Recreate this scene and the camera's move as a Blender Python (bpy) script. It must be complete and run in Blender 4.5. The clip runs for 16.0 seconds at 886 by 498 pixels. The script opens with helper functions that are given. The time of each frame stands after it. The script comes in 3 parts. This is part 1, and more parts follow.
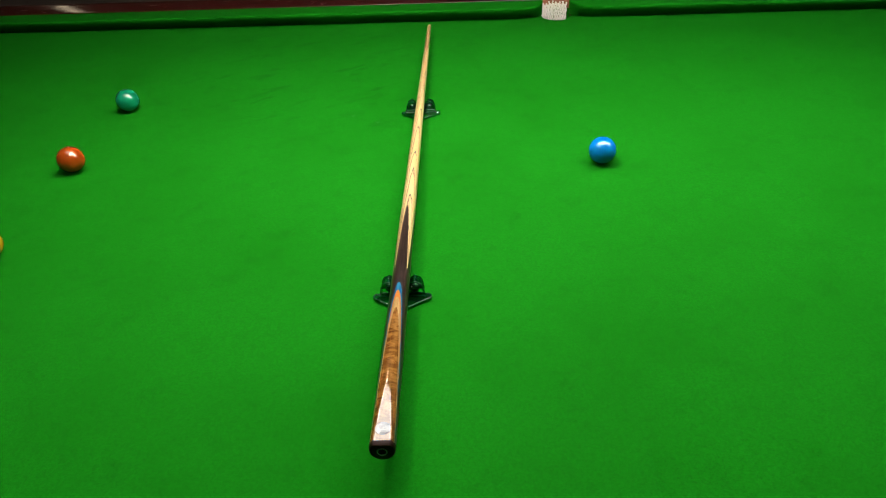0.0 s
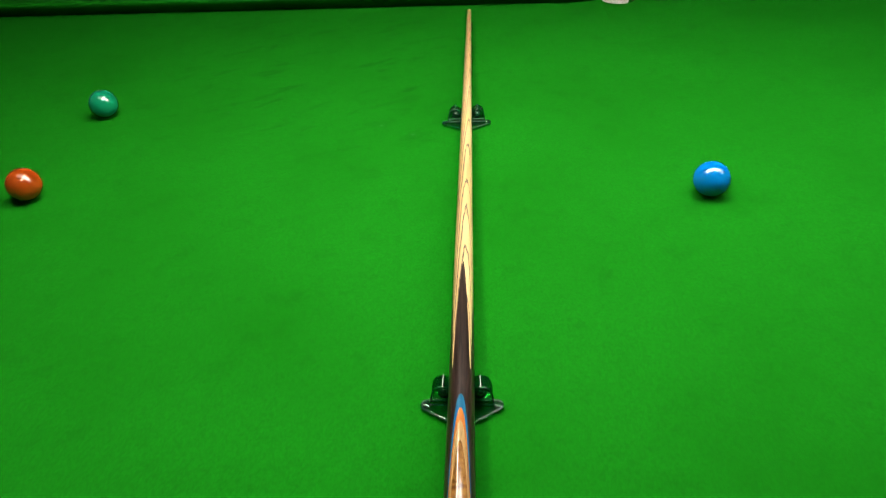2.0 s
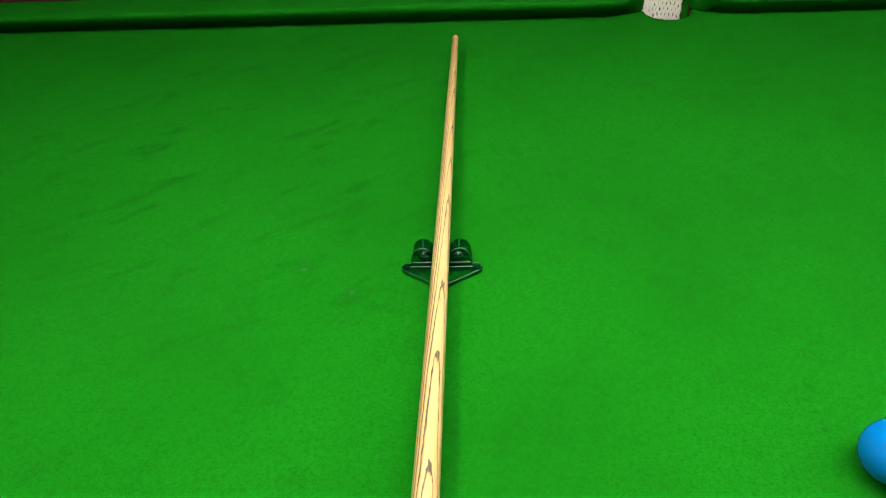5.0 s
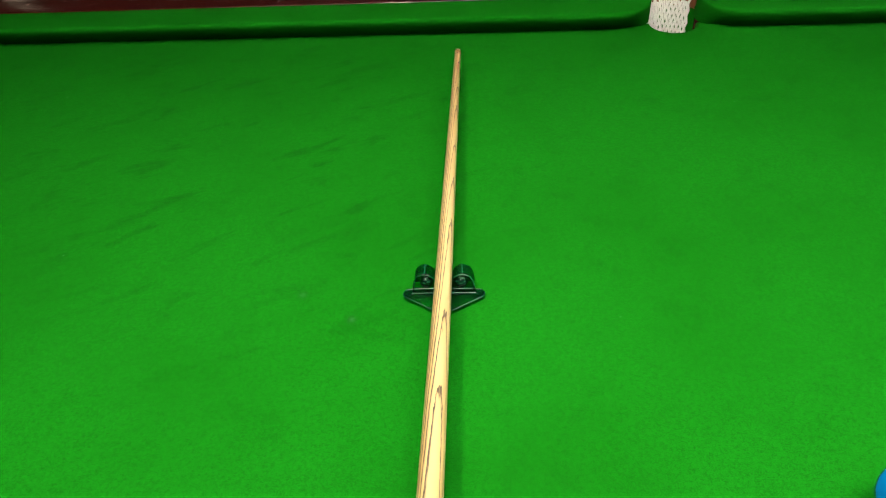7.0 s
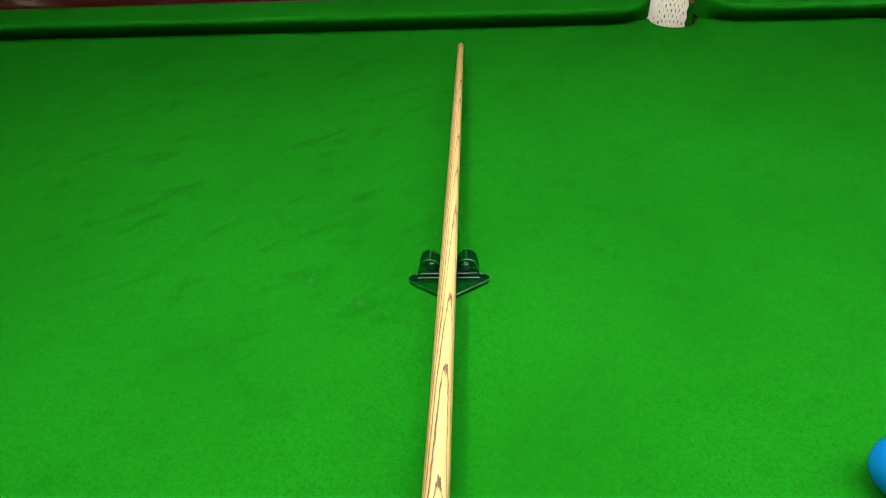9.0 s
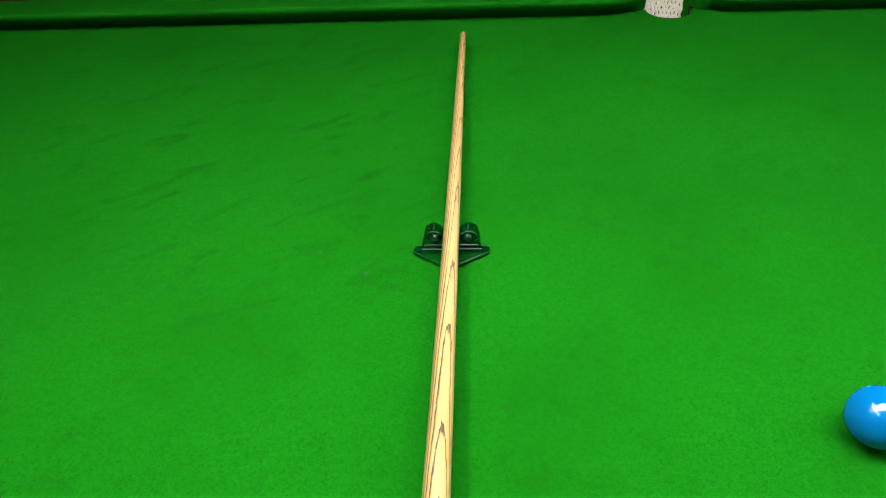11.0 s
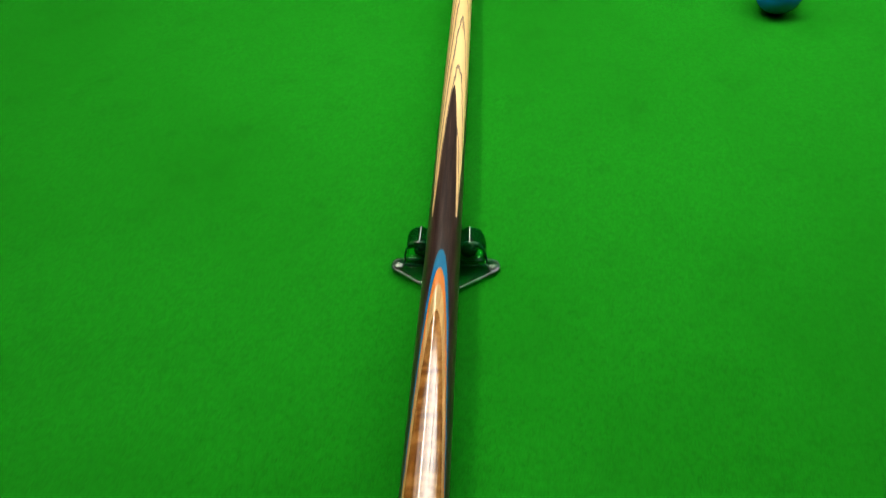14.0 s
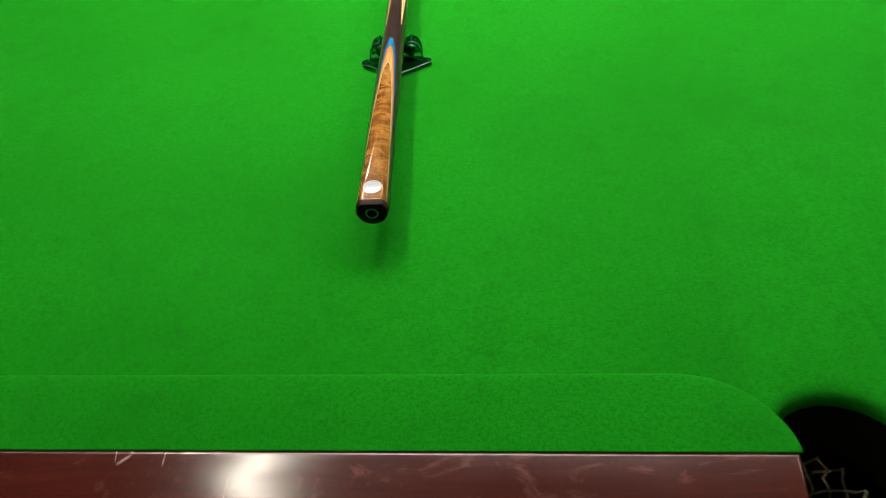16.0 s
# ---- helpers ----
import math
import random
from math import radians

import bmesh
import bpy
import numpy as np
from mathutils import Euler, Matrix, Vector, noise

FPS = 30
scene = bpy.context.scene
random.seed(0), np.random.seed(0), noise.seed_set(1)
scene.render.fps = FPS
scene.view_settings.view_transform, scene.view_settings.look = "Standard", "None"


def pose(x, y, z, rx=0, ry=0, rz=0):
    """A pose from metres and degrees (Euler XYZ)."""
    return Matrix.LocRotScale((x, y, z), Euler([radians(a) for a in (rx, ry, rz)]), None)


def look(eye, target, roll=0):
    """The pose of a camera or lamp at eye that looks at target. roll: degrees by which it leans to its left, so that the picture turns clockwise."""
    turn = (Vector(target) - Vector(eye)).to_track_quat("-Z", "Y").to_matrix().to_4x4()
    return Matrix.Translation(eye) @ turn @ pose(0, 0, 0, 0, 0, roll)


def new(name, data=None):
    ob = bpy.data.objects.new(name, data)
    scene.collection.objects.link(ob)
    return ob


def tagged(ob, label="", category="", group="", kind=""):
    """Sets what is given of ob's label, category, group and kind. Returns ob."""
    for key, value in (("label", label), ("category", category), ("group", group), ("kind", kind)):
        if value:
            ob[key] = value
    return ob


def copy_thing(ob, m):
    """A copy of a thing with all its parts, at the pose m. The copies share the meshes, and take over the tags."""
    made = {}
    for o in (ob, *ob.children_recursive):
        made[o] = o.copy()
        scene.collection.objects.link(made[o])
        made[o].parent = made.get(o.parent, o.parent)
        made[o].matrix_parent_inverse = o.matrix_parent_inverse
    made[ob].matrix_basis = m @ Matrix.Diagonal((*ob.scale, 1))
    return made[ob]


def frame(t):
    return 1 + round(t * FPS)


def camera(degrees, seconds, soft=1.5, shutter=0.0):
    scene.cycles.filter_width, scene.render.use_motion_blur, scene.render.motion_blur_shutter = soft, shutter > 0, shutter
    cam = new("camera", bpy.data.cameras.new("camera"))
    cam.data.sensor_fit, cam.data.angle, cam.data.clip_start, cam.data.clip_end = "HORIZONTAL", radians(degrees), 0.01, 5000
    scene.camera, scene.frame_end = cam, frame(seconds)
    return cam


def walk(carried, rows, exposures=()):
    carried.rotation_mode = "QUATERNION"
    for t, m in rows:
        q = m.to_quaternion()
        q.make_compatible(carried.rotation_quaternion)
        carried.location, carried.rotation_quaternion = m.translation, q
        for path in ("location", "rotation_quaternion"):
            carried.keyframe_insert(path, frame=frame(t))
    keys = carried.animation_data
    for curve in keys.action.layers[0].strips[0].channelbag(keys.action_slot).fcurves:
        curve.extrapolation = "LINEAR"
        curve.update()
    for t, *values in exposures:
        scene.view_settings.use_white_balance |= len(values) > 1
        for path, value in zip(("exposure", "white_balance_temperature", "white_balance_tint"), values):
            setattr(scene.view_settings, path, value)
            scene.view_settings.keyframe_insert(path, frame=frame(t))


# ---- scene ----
cam = camera(64.5, 16.0, soft=1.1, shutter=0.3)
PATH = [
    (0, (-0.239, -1.212, 1.505), (-0.339, 0.421, 0.353), -2.7),
    (0.5, (-0.245, -1.174, 1.5), (-0.343, 0.457, 0.346), -2.6),
    (1, (-0.254, -1.12, 1.483), (-0.353, 0.511, 0.33), -2.6),
    (1.5, (-0.294, -1.033, 1.458), (-0.403, 0.576, 0.276), -2.4),
    (2, (-0.322, -0.897, 1.419), (-0.455, 0.703, 0.227), -3.0),
    (2.5, (-0.308, -0.748, 1.413), (-0.455, 0.842, 0.209), -3.6),
    (3, (-0.309, -0.618, 1.386), (-0.486, 0.943, 0.149), -4.1),
    (3.5, (-0.301, -0.489, 1.372), (-0.486, 1.036, 0.092), -4.7),
    (4, (-0.307, -0.408, 1.365), (-0.46, 1.1, 0.06), -4.0),
    (4.5, (-0.301, -0.367, 1.364), (-0.451, 1.151, 0.07), -3.8),
    (5, (-0.305, -0.324, 1.36), (-0.454, 1.191, 0.063), -3.8),
    (7.5, (-0.309, -0.293, 1.368), (-0.462, 1.225, 0.075), -3.8),
    (8, (-0.313, -0.296, 1.366), (-0.465, 1.222, 0.073), -3.8),
    (10.5, (-0.308, -0.358, 1.369), (-0.463, 1.162, 0.078), -3.8),
    (11, (-0.31, -0.367, 1.368), (-0.467, 1.153, 0.077), -3.8),
    (11.5, (-0.309, -0.376, 1.361), (-0.468, 1.147, 0.075), -4.0),
    (12, (-0.308, -0.385, 1.361), (-0.462, 1.129, 0.063), -3.8),
    (12.5, (-0.312, -0.453, 1.353), (-0.456, 1.028, 0.016), -3.7),
    (13, (-0.304, -0.579, 1.332), (-0.458, 0.846, -0.064), -3.4),
    (13.5, (-0.286, -0.686, 1.296), (-0.457, 0.698, -0.137), -4.7),
    (14, (-0.308, -0.781, 1.27), (-0.471, 0.581, -0.185), -3.6),
    (14.5, (-0.319, -0.922, 1.27), (-0.456, 0.424, -0.203), -2.9),
    (15, (-0.3, -1.015, 1.289), (-0.392, 0.311, -0.205), -3.1),
    (15.5, (-0.272, -1.093, 1.275), (-0.38, 0.257, -0.197), -5.0),
    (16, (-0.244, -1.174, 1.318), (-0.367, 0.205, -0.125), -4.5),
]
walk(cam, [(t, look(eye, target, roll)) for t, eye, target, roll in PATH],
     exposures=[(0.0, 0.0), (2.5, -0.08), (4.0, -0.2), (5.0, -0.12), (7.5, -0.03), (11.0, -0.08), (12.5, -0.2), (13.5, -0.25), (14.5, 0.02), (15.5, 0.28), (16.0, 0.42)])

# ------------------------------------------------------------------ light
BED = 0.85            # height of the playing surface
LAMP_Z = 1.90         # underside of the table light

world = bpy.data.worlds.new("room_dark")
world.use_nodes = True
world.node_tree.nodes["Background"].inputs[0].default_value = (0.9, 0.95, 1.0, 1)
world.node_tree.nodes["Background"].inputs[1].default_value = 0.01
scene.world = world
PANEL_GLOW = 39.5     # diffusers, at the middle of the lamp
TUBE_GLOW = 118.0      # bright cross tubes


# -------------------------------------------------------------- materials
class Nodes:
    """A short way to write node trees."""

    def __init__(self, name):
        self.mat = bpy.data.materials.new(name)
        self.mat.use_nodes = True
        self.tree = self.mat.node_tree
        self.bsdf = self.tree.nodes["Principled BSDF"]

    def add(self, kind, **values):
        n = self.tree.nodes.new(kind)
        for key, v in values.items():
            if key in n.inputs:
                n.inputs[key].default_value = v
            else:
                n.inputs[key.replace("_", " ")].default_value = v
        return n

    def link(self, a, b):
        self.tree.links.new(a, b)

    def coords(self, scale=(1, 1, 1), kind="Object", turn=(0, 0, 0)):
        c = self.tree.nodes.new("ShaderNodeTexCoord")
        m = self.tree.nodes.new("ShaderNodeMapping")
        m.inputs["Scale"].default_value = scale
        m.inputs["Rotation"].default_value = turn
        self.link(c.outputs[kind], m.inputs["Vector"])
        return m.outputs["Vector"]

    def noise(self, vec, scale, detail=3.0, rough=0.5, distort=0.0):
        n = self.add("ShaderNodeTexNoise", Scale=scale, Detail=detail, Roughness=rough, Distortion=distort)
        self.link(vec, n.inputs["Vector"])
        return n.outputs["Fac"]

    def ramp(self, fac, stops):
        n = self.tree.nodes.new("ShaderNodeValToRGB")
        el = n.color_ramp.elements
        while len(el) < len(stops):
            el.new(0.5)
        for e, (p, c) in zip(el, stops):
            e.position = p
            e.color = (*c, 1) if len(c) == 3 else c
        self.link(fac, n.inputs["Fac"])
        return n.outputs["Color"]

    def math(self, op, a, b=0.0, clamp=False):
        n = self.tree.nodes.new("ShaderNodeMath")
        n.operation, n.use_clamp = op, clamp
        for i, v in enumerate((a, b)):
            if isinstance(v, (int, float)):
                n.inputs[i].default_value = v
            else:
                self.link(v, n.inputs[i])
        return n.outputs[0]

    def mix(self, fac, a, b, mode="MIX"):
        n = self.tree.nodes.new("ShaderNodeMix")
        n.data_type, n.blend_type = "RGBA", mode
        for sock, v in ((n.inputs[0], fac), (n.inputs[6], a), (n.inputs[7], b)):
            if isinstance(v, (int, float)):
                sock.default_value = v
            elif isinstance(v, tuple):
                sock.default_value = (*v, 1)
            else:
                self.link(v, sock)
        return n.outputs[2]

    def bump(self, height, strength, distance):
        n = self.add("ShaderNodeBump", Strength=strength, Distance=distance)
        self.link(height, n.inputs["Height"])
        self.link(n.outputs["Normal"], self.bsdf.inputs["Normal"])

    def set(self, **values):
        for key, v in values.items():
            sock = self.bsdf.inputs[key.replace("_", " ")]
            if isinstance(v, (int, float)):
                sock.default_value = v
            elif isinstance(v, tuple):
                sock.default_value = (*v, 1) if len(v) == 3 else v
            else:
                self.link(v, sock)
        return self


def cloth(name, tint=1.0, marks=0.40):
    n = Nodes(name)
    p = n.coords()
    fibre = n.noise(n.coords((1, 1, 1)), 900, 2, 0.7)
    weave = n.noise(p, 260, 3, 0.6)
    patch = n.noise(p, 5.0, 4, 0.6)
    across = n.add("ShaderNodeMapping", Scale=(7.5, 25.0, 7.0))
    n.link(n.coords(turn=(0, 0, radians(-30))), across.inputs["Vector"])
    streak = n.noise(across.outputs["Vector"], 1.6, 4, 0.6, 0.5)
    g = (0.0050 * tint, 0.150 * tint, 0.0050 * tint)
    d = (0.0026 * tint, 0.070 * tint, 0.0019 * tint)
    coarse = n.noise(p, 330, 2, 0.6)
    grain = n.math("ADD", n.math("MULTIPLY", fibre, 0.6), n.math("MULTIPLY", coarse, 0.4))
    col = n.mix(n.math("MULTIPLY", n.ramp(grain, [(0.40, (0, 0, 0)), (0.62, (1, 1, 1))]), 0.72), g, d)
    col = n.mix(n.math("MULTIPLY", n.math("SUBTRACT", patch, 0.42, True), 2.4, True), col, (0.0030 * tint, 0.098 * tint, 0.0024 * tint))
    blot = n.noise(p, 19.0, 4, 0.65)
    col = n.mix(n.math("MULTIPLY", n.ramp(blot, [(0.53, (0, 0, 0)), (0.74, (1, 1, 1))]), 0.30), col, (0.0024 * tint, 0.066 * tint, 0.002 * tint))
    # brushed and scuffed nap in one corner of the table
    mark = n.ramp(streak, [(0.55, (0, 0, 0)), (0.66, (1, 1, 1))])
    c = n.tree.nodes.new("ShaderNodeTexCoord")
    off = n.tree.nodes.new("ShaderNodeVectorMath")
    off.operation = "DISTANCE"
    off.inputs[1].default_value = (-0.68, 0.55, BED)
    n.link(c.outputs["Object"], off.inputs[0])
    zone = n.ramp(off.outputs["Value"], [(0.15, (1, 1, 1)), (0.55, (0.12, 0.12, 0.12))])
    col = n.mix(n.math("MULTIPLY", n.math("MULTIPLY", mark, zone), marks), col, (0.0022 * tint, 0.055 * tint, 0.002 * tint))
    # two chalk smears and tiny pale specks
    for place in ((-0.515, 0.238, BED), (-0.456, 0.202, BED)):
        near = n.tree.nodes.new("ShaderNodeVectorMath")
        near.operation = "DISTANCE"
        near.inputs[1].default_value = place
        n.link(c.outputs["Object"], near.inputs[0])
        spot = n.math("MULTIPLY", n.ramp(near.outputs["Value"], [(0.0005, (1, 1, 1)), (0.0045, (0, 0, 0))]), n.noise(p, 420, 2, 0.6))
        col = n.mix(n.math("MULTIPLY", spot, marks), col, (0.07, 0.17, 0.09))
    v = n.add("ShaderNodeTexVoronoi", Scale=9.0)
    n.link(p, v.inputs["Vector"])
    dust = n.ramp(v.outputs["Distance"], [(0.0, (1, 1, 1)), (0.018, (0, 0, 0))])
    col = n.mix(n.math("MULTIPLY", dust, 0.35), col, (0.08, 0.2, 0.11))
    n.set(Base_Color=col, Roughness=0.95, Specular_IOR_Level=0.03)
    n.bump(n.math("ADD", fibre, n.math("MULTIPLY", weave, 0.8)), 0.45, 0.0006)
    return n.mat


def lacquered_wood(name, dark, light, rough=0.16, axis=(2.0, 18.0, 18.0), scratches=True):
    n = Nodes(name)
    grain = n.noise(n.coords(axis), 6.0, 6, 0.65, 0.6)
    fine = n.noise(n.coords(tuple(a * 6 for a in axis)), 9.0, 3, 0.6)
    col = n.ramp(grain, [(0.3, dark), (0.7, light)])
    col = n.mix(n.math("MULTIPLY", fine, 0.4), col, dark)
    smudge = n.noise(n.coords(), 14, 4, 0.6)
    r = n.math("ADD", n.math("MULTIPLY", smudge, 0.16), rough - 0.08)
    if scratches:
        v = n.add("ShaderNodeTexVoronoi", Scale=22.0)
        v.feature = "DISTANCE_TO_EDGE"
        n.link(n.coords((1.0, 0.35, 1), turn=(0, 0, 0.6)), v.inputs["Vector"])
        line = n.ramp(v.outputs["Distance"], [(0.0, (1, 1, 1)), (0.012, (0, 0, 0))])
        few = n.ramp(n.noise(n.coords(), 26, 2, 0.5), [(0.60, (0, 0, 0)), (0.66, (1, 1, 1))])
        s = n.math("MULTIPLY", line, few)
        col = n.mix(n.math("MULTIPLY", s, 0.45), col, (0.26, 0.18, 0.16))
        r = n.math("ADD", r, n.math("MULTIPLY", s, 0.3))
        dusty = n.ramp(n.noise(n.coords((1, 1.6, 1), turn=(0, 0, 0.5)), 17, 6, 0.72, 1.4), [(0.54, (0, 0, 0)), (0.74, (1, 1, 1))])
        col = n.mix(n.math("MULTIPLY", dusty, 0.55), col, (0.105, 0.048, 0.042))
    n.set(Base_Color=col, Roughness=n.math("ADD", r, 0.2), Specular_IOR_Level=0.0, Coat_Weight=0.45, Coat_Roughness=n.math("MULTIPLY", r, 0.95))
    n.bump(fine, 0.05, 0.0005)
    return n.mat


def plain(name, colour, rough=0.5, metal=0.0, var=0.12, scale=60.0, **more):
    n = Nodes(name)
    f = n.noise(n.coords(), scale, 4, 0.6)
    lo = tuple(c * (1 - var) for c in colour)
    hi = tuple(min(1.0, c * (1 + var)) for c in colour)
    n.set(Base_Color=n.ramp(f, [(0.3, lo), (0.7, hi)]), Roughness=rough, Metallic=metal, **more)
    return n.mat


def ash_wood():
    n = Nodes("ash_shaft_wood")
    c = n.tree.nodes.new("ShaderNodeTexCoord")
    s = n.tree.nodes.new("ShaderNodeSeparateXYZ")
    n.link(c.outputs["Object"], s.inputs[0])
    x, y, z = s.outputs
    wob = n.noise(n.coords((60, 5.0, 60)), 1.0, 3, 0.5)
    wob2 = n.noise(n.coords((420, 75.0, 420)), 1.0, 2, 0.5)
    slow = n.noise(n.coords((1, 6.0, 1)), 1.0, 2, 0.5)
    # growth rings: sheets almost level with the top of the cue, met at a slant by its taper
    d = n.math("SUBTRACT", z, n.math("MULTIPLY", y, 0.021))
    lean = n.math("ADD", 0.22, n.math("MULTIPLY", n.math("MULTIPLY", n.math("SUBTRACT", y, 0.72), 3.0, True), 0.62))
    d = n.math("ADD", d, n.math("MULTIPLY", x, lean))
    d = n.math("ADD", d, n.math("MULTIPLY", n.math("SUBTRACT", wob, 0.5), 0.0011))
    d = n.math("ADD", d, n.math("MULTIPLY", n.math("SUBTRACT", wob2, 0.5), 0.0008))
    d = n.math("ADD", d, n.math("MULTIPLY", n.math("SUBTRACT", slow, 0.5), 0.003))
    ring = n.math("FRACT", n.math("DIVIDE", d, 0.0024))
    # broad dark lines on one flank, thin ones over the crown
    thin = n.math("ADD", 1.0, n.math("MULTIPLY", n.math("ADD", n.math("MULTIPLY", x, 320.0), 0.9, True), 1.7))
    ring = n.math("MULTIPLY", ring, thin, True)
    line = n.ramp(ring, [(0.0, (1, 1, 1)), (0.25, (1, 1, 1)), (0.36, (0.35, 0.35, 0.35)), (0.60, (0, 0, 0))])
    pores = n.noise(n.coords((1500, 90, 1500)), 1.0, 3, 0.7)
    dash = n.ramp(pores, [(0.34, (0.55, 0.55, 0.55)), (0.50, (1, 1, 1))])
    fac = n.math("MULTIPLY", line, dash)
    tone = n.noise(n.coords((40, 3, 40)), 1.0, 3, 0.5)
    base = n.ramp(tone, [(0.3, (0.33, 0.232, 0.092)), (0.7, (0.39, 0.290, 0.138))])
    # honey-coloured towards the tip
    far = n.math("MULTIPLY", n.math("SUBTRACT", y, 0.95), 1.3, True)
    base = n.mix(far, base, (0.275, 0.180, 0.062))
    # shade of the rounded flanks, put into the base colour
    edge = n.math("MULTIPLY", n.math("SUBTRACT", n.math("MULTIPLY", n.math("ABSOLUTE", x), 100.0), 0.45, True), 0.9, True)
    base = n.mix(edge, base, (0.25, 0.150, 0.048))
    col = n.mix(n.math("MULTIPLY", fac, 1.0, True), base, (0.034, 0.018, 0.009))
    n.set(Base_Color=col, Roughness=0.38, Coat_Weight=0.25, Coat_Roughness=0.2)
    n.bump(fac, 0.1, -0.0002)
    return n.mat


def ebony():
    n = Nodes("ebony_wood")
    g = n.noise(n.coords((500, 22, 500)), 1.0, 4, 0.65)
    col = n.ramp(g, [(0.40, (0.006, 0.0035, 0.003)), (0.62, (0.018, 0.010, 0.007)), (0.78, (0.055, 0.032, 0.02))])
    n.set(Base_Color=col, Roughness=0.35, Specular_IOR_Level=0.1, Coat_Weight=0.35, Coat_Roughness=0.12)
    return n.mat


def burl():
    n = Nodes("figured_walnut")
    g = n.noise(n.coords((260, 12, 260)), 1.0, 4, 0.6)
    col = n.ramp(g, [(0.35, (0.056, 0.019, 0.002)), (0.65, (0.105, 0.044, 0.009))])
    flame = n.noise(n.coords((35, 75, 35), turn=(0, 0, 0.45)), 1.0, 4, 0.6, 1.6)
    col = n.mix(n.math("MULTIPLY", n.ramp(flame, [(0.44, (0, 0, 0)), (0.62, (1, 1, 1))]), 0.75), col, (0.185, 0.090, 0.024))
    dark = n.noise(n.coords((30, 40, 30)), 1.0, 3, 0.6)
    col = n.mix(n.math("MULTIPLY", n.ramp(dark, [(0.55, (0, 0, 0)), (0.72, (1, 1, 1))]), 0.55), col, (0.052, 0.018, 0.004))
    n.set(Base_Color=col, Roughness=0.5, Specular_IOR_Level=0.0, Coat_Weight=0.7, Coat_Roughness=0.09)
    return n.mat


def veneer(name, colour, grain=0.15):
    n = Nodes(name)
    g = n.noise(n.coords((400, 30, 400)), 1.0, 3, 0.6)
    col = n.ramp(g, [(0.35, tuple(c * (1 - grain) for c in colour)), (0.65, colour)])
    n.set(Base_Color=col, Roughness=0.45, Specular_IOR_Level=0.05, Coat_Weight=0.5, Coat_Roughness=0.1)
    return n.mat


def ball_paint(name, colour):
    n = Nodes(name)
    f = n.noise(n.coords(), 30, 4, 0.6)
    col = n.ramp(f, [(0.3, tuple(c * 0.94 for c in colour)), (0.7, colour)])
    n.set(Base_Color=col, Roughness=n.math("ADD", n.math("MULTIPLY", f, 0.05), 0.03), Coat_Weight=0.25, Coat_Roughness=0.02, Specular_IOR_Level=0.42)
    return n.mat


def glow(name, colour, strength):
    n = Nodes(name)
    n.set(Base_Color=(0.9, 0.9, 0.9), Emission_Color=colour, Emission_Strength=strength, Roughness=0.4)
    return n.mat


def lit_diffuser(name, colour, strength):
    """Opal sheet; a falloff from the middle is added to its glow, to dim the table's ends."""
    n = Nodes(name)
    c = n.tree.nodes.new("ShaderNodeTexCoord")
    s = n.tree.nodes.new("ShaderNodeSeparateXYZ")
    n.link(c.outputs["Object"], s.inputs[0])
    fall = n.math("MAXIMUM", n.math("SUBTRACT", 1.0, n.math("MULTIPLY", n.math("ABSOLUTE", s.outputs[0]), 0.95)), 0.14)
    n.set(Base_Color=(0.9, 0.9, 0.9), Emission_Color=colour, Roughness=0.4, Emission_Strength=n.math("MULTIPLY", fall, strength))
    return n.mat


M_CLOTH = cloth("bed_baize", 0.67)
M_CUSHION = cloth("cushion_baize", 0.66, 0.0)
M_RAIL = lacquered_wood("mahogany", (0.017, 0.0028, 0.0020), (0.034, 0.0056, 0.0036), 0.18)
M_BODY = lacquered_wood("mahogany_dark", (0.02, 0.006, 0.004), (0.05, 0.014, 0.008), 0.3, scratches=False)
M_LEATHER = plain("tan_leather", (0.1387, 0.04624, 0.01387), 0.5, var=0.3, scale=90)
M_LINING = plain("dark_leather", (0.010, 0.007, 0.004), 0.6, var=0.3, scale=90)
# near-black, gives the shade inside the pocket falls as colour
M_FALL_SHADE = plain("fall_shade_black", (0.003, 0.0035, 0.0025), 0.9, Specular_IOR_Level=0.02)
M_CORD = plain("white_cord", (0.5148, 0.4992, 0.4368), 0.85, var=0.15, scale=400)
M_NET = plain("worn_cord", (0.24, 0.20, 0.13), 0.9, var=0.4, scale=120)
M_ASH, M_EBONY, M_BURL = ash_wood(), ebony(), burl()
M_BLUE = veneer("blue_veneer", (0.003, 0.066, 0.125))
M_ORANGE = veneer("orange_veneer", (0.2404, 0.07398, 0.01017))
M_PALE = veneer("maple_veneer", (0.2404, 0.148, 0.05086), 0.35)
M_RUBBER = plain("black_rubber", (0.012, 0.005, 0.003), 0.6, Specular_IOR_Level=0.06)
M_RING = plain("grey_metal", (0.25, 0.25, 0.27), 0.35, 1.0)
M_BADGE = plain("silver_badge", (0.15, 0.155, 0.17), 0.6, 0.0, var=0.05, Specular_IOR_Level=0.05, Coat_Weight=0.6, Coat_Roughness=0.08)
M_BADGE_MARK = plain("badge_grey", (0.06, 0.07, 0.085), 0.3)
M_BRASS = plain("brass", (0.62, 0.40, 0.15), 0.3, 1.0)
M_TIP = plain("chalked_tip", (0.28, 0.16, 0.08), 0.85)
M_DIFFUSER = lit_diffuser("lit_diffuser", (1.0, 0.97, 0.90), PANEL_GLOW)
M_TUBE = glow("lit_tube", (1.0, 0.90, 0.74), TUBE_GLOW)
# the right-hand tube, set to a lower strength
M_TUBE_DIM = glow("lit_tube_dim", (1.0, 0.90, 0.74), 0.4 * TUBE_GLOW)
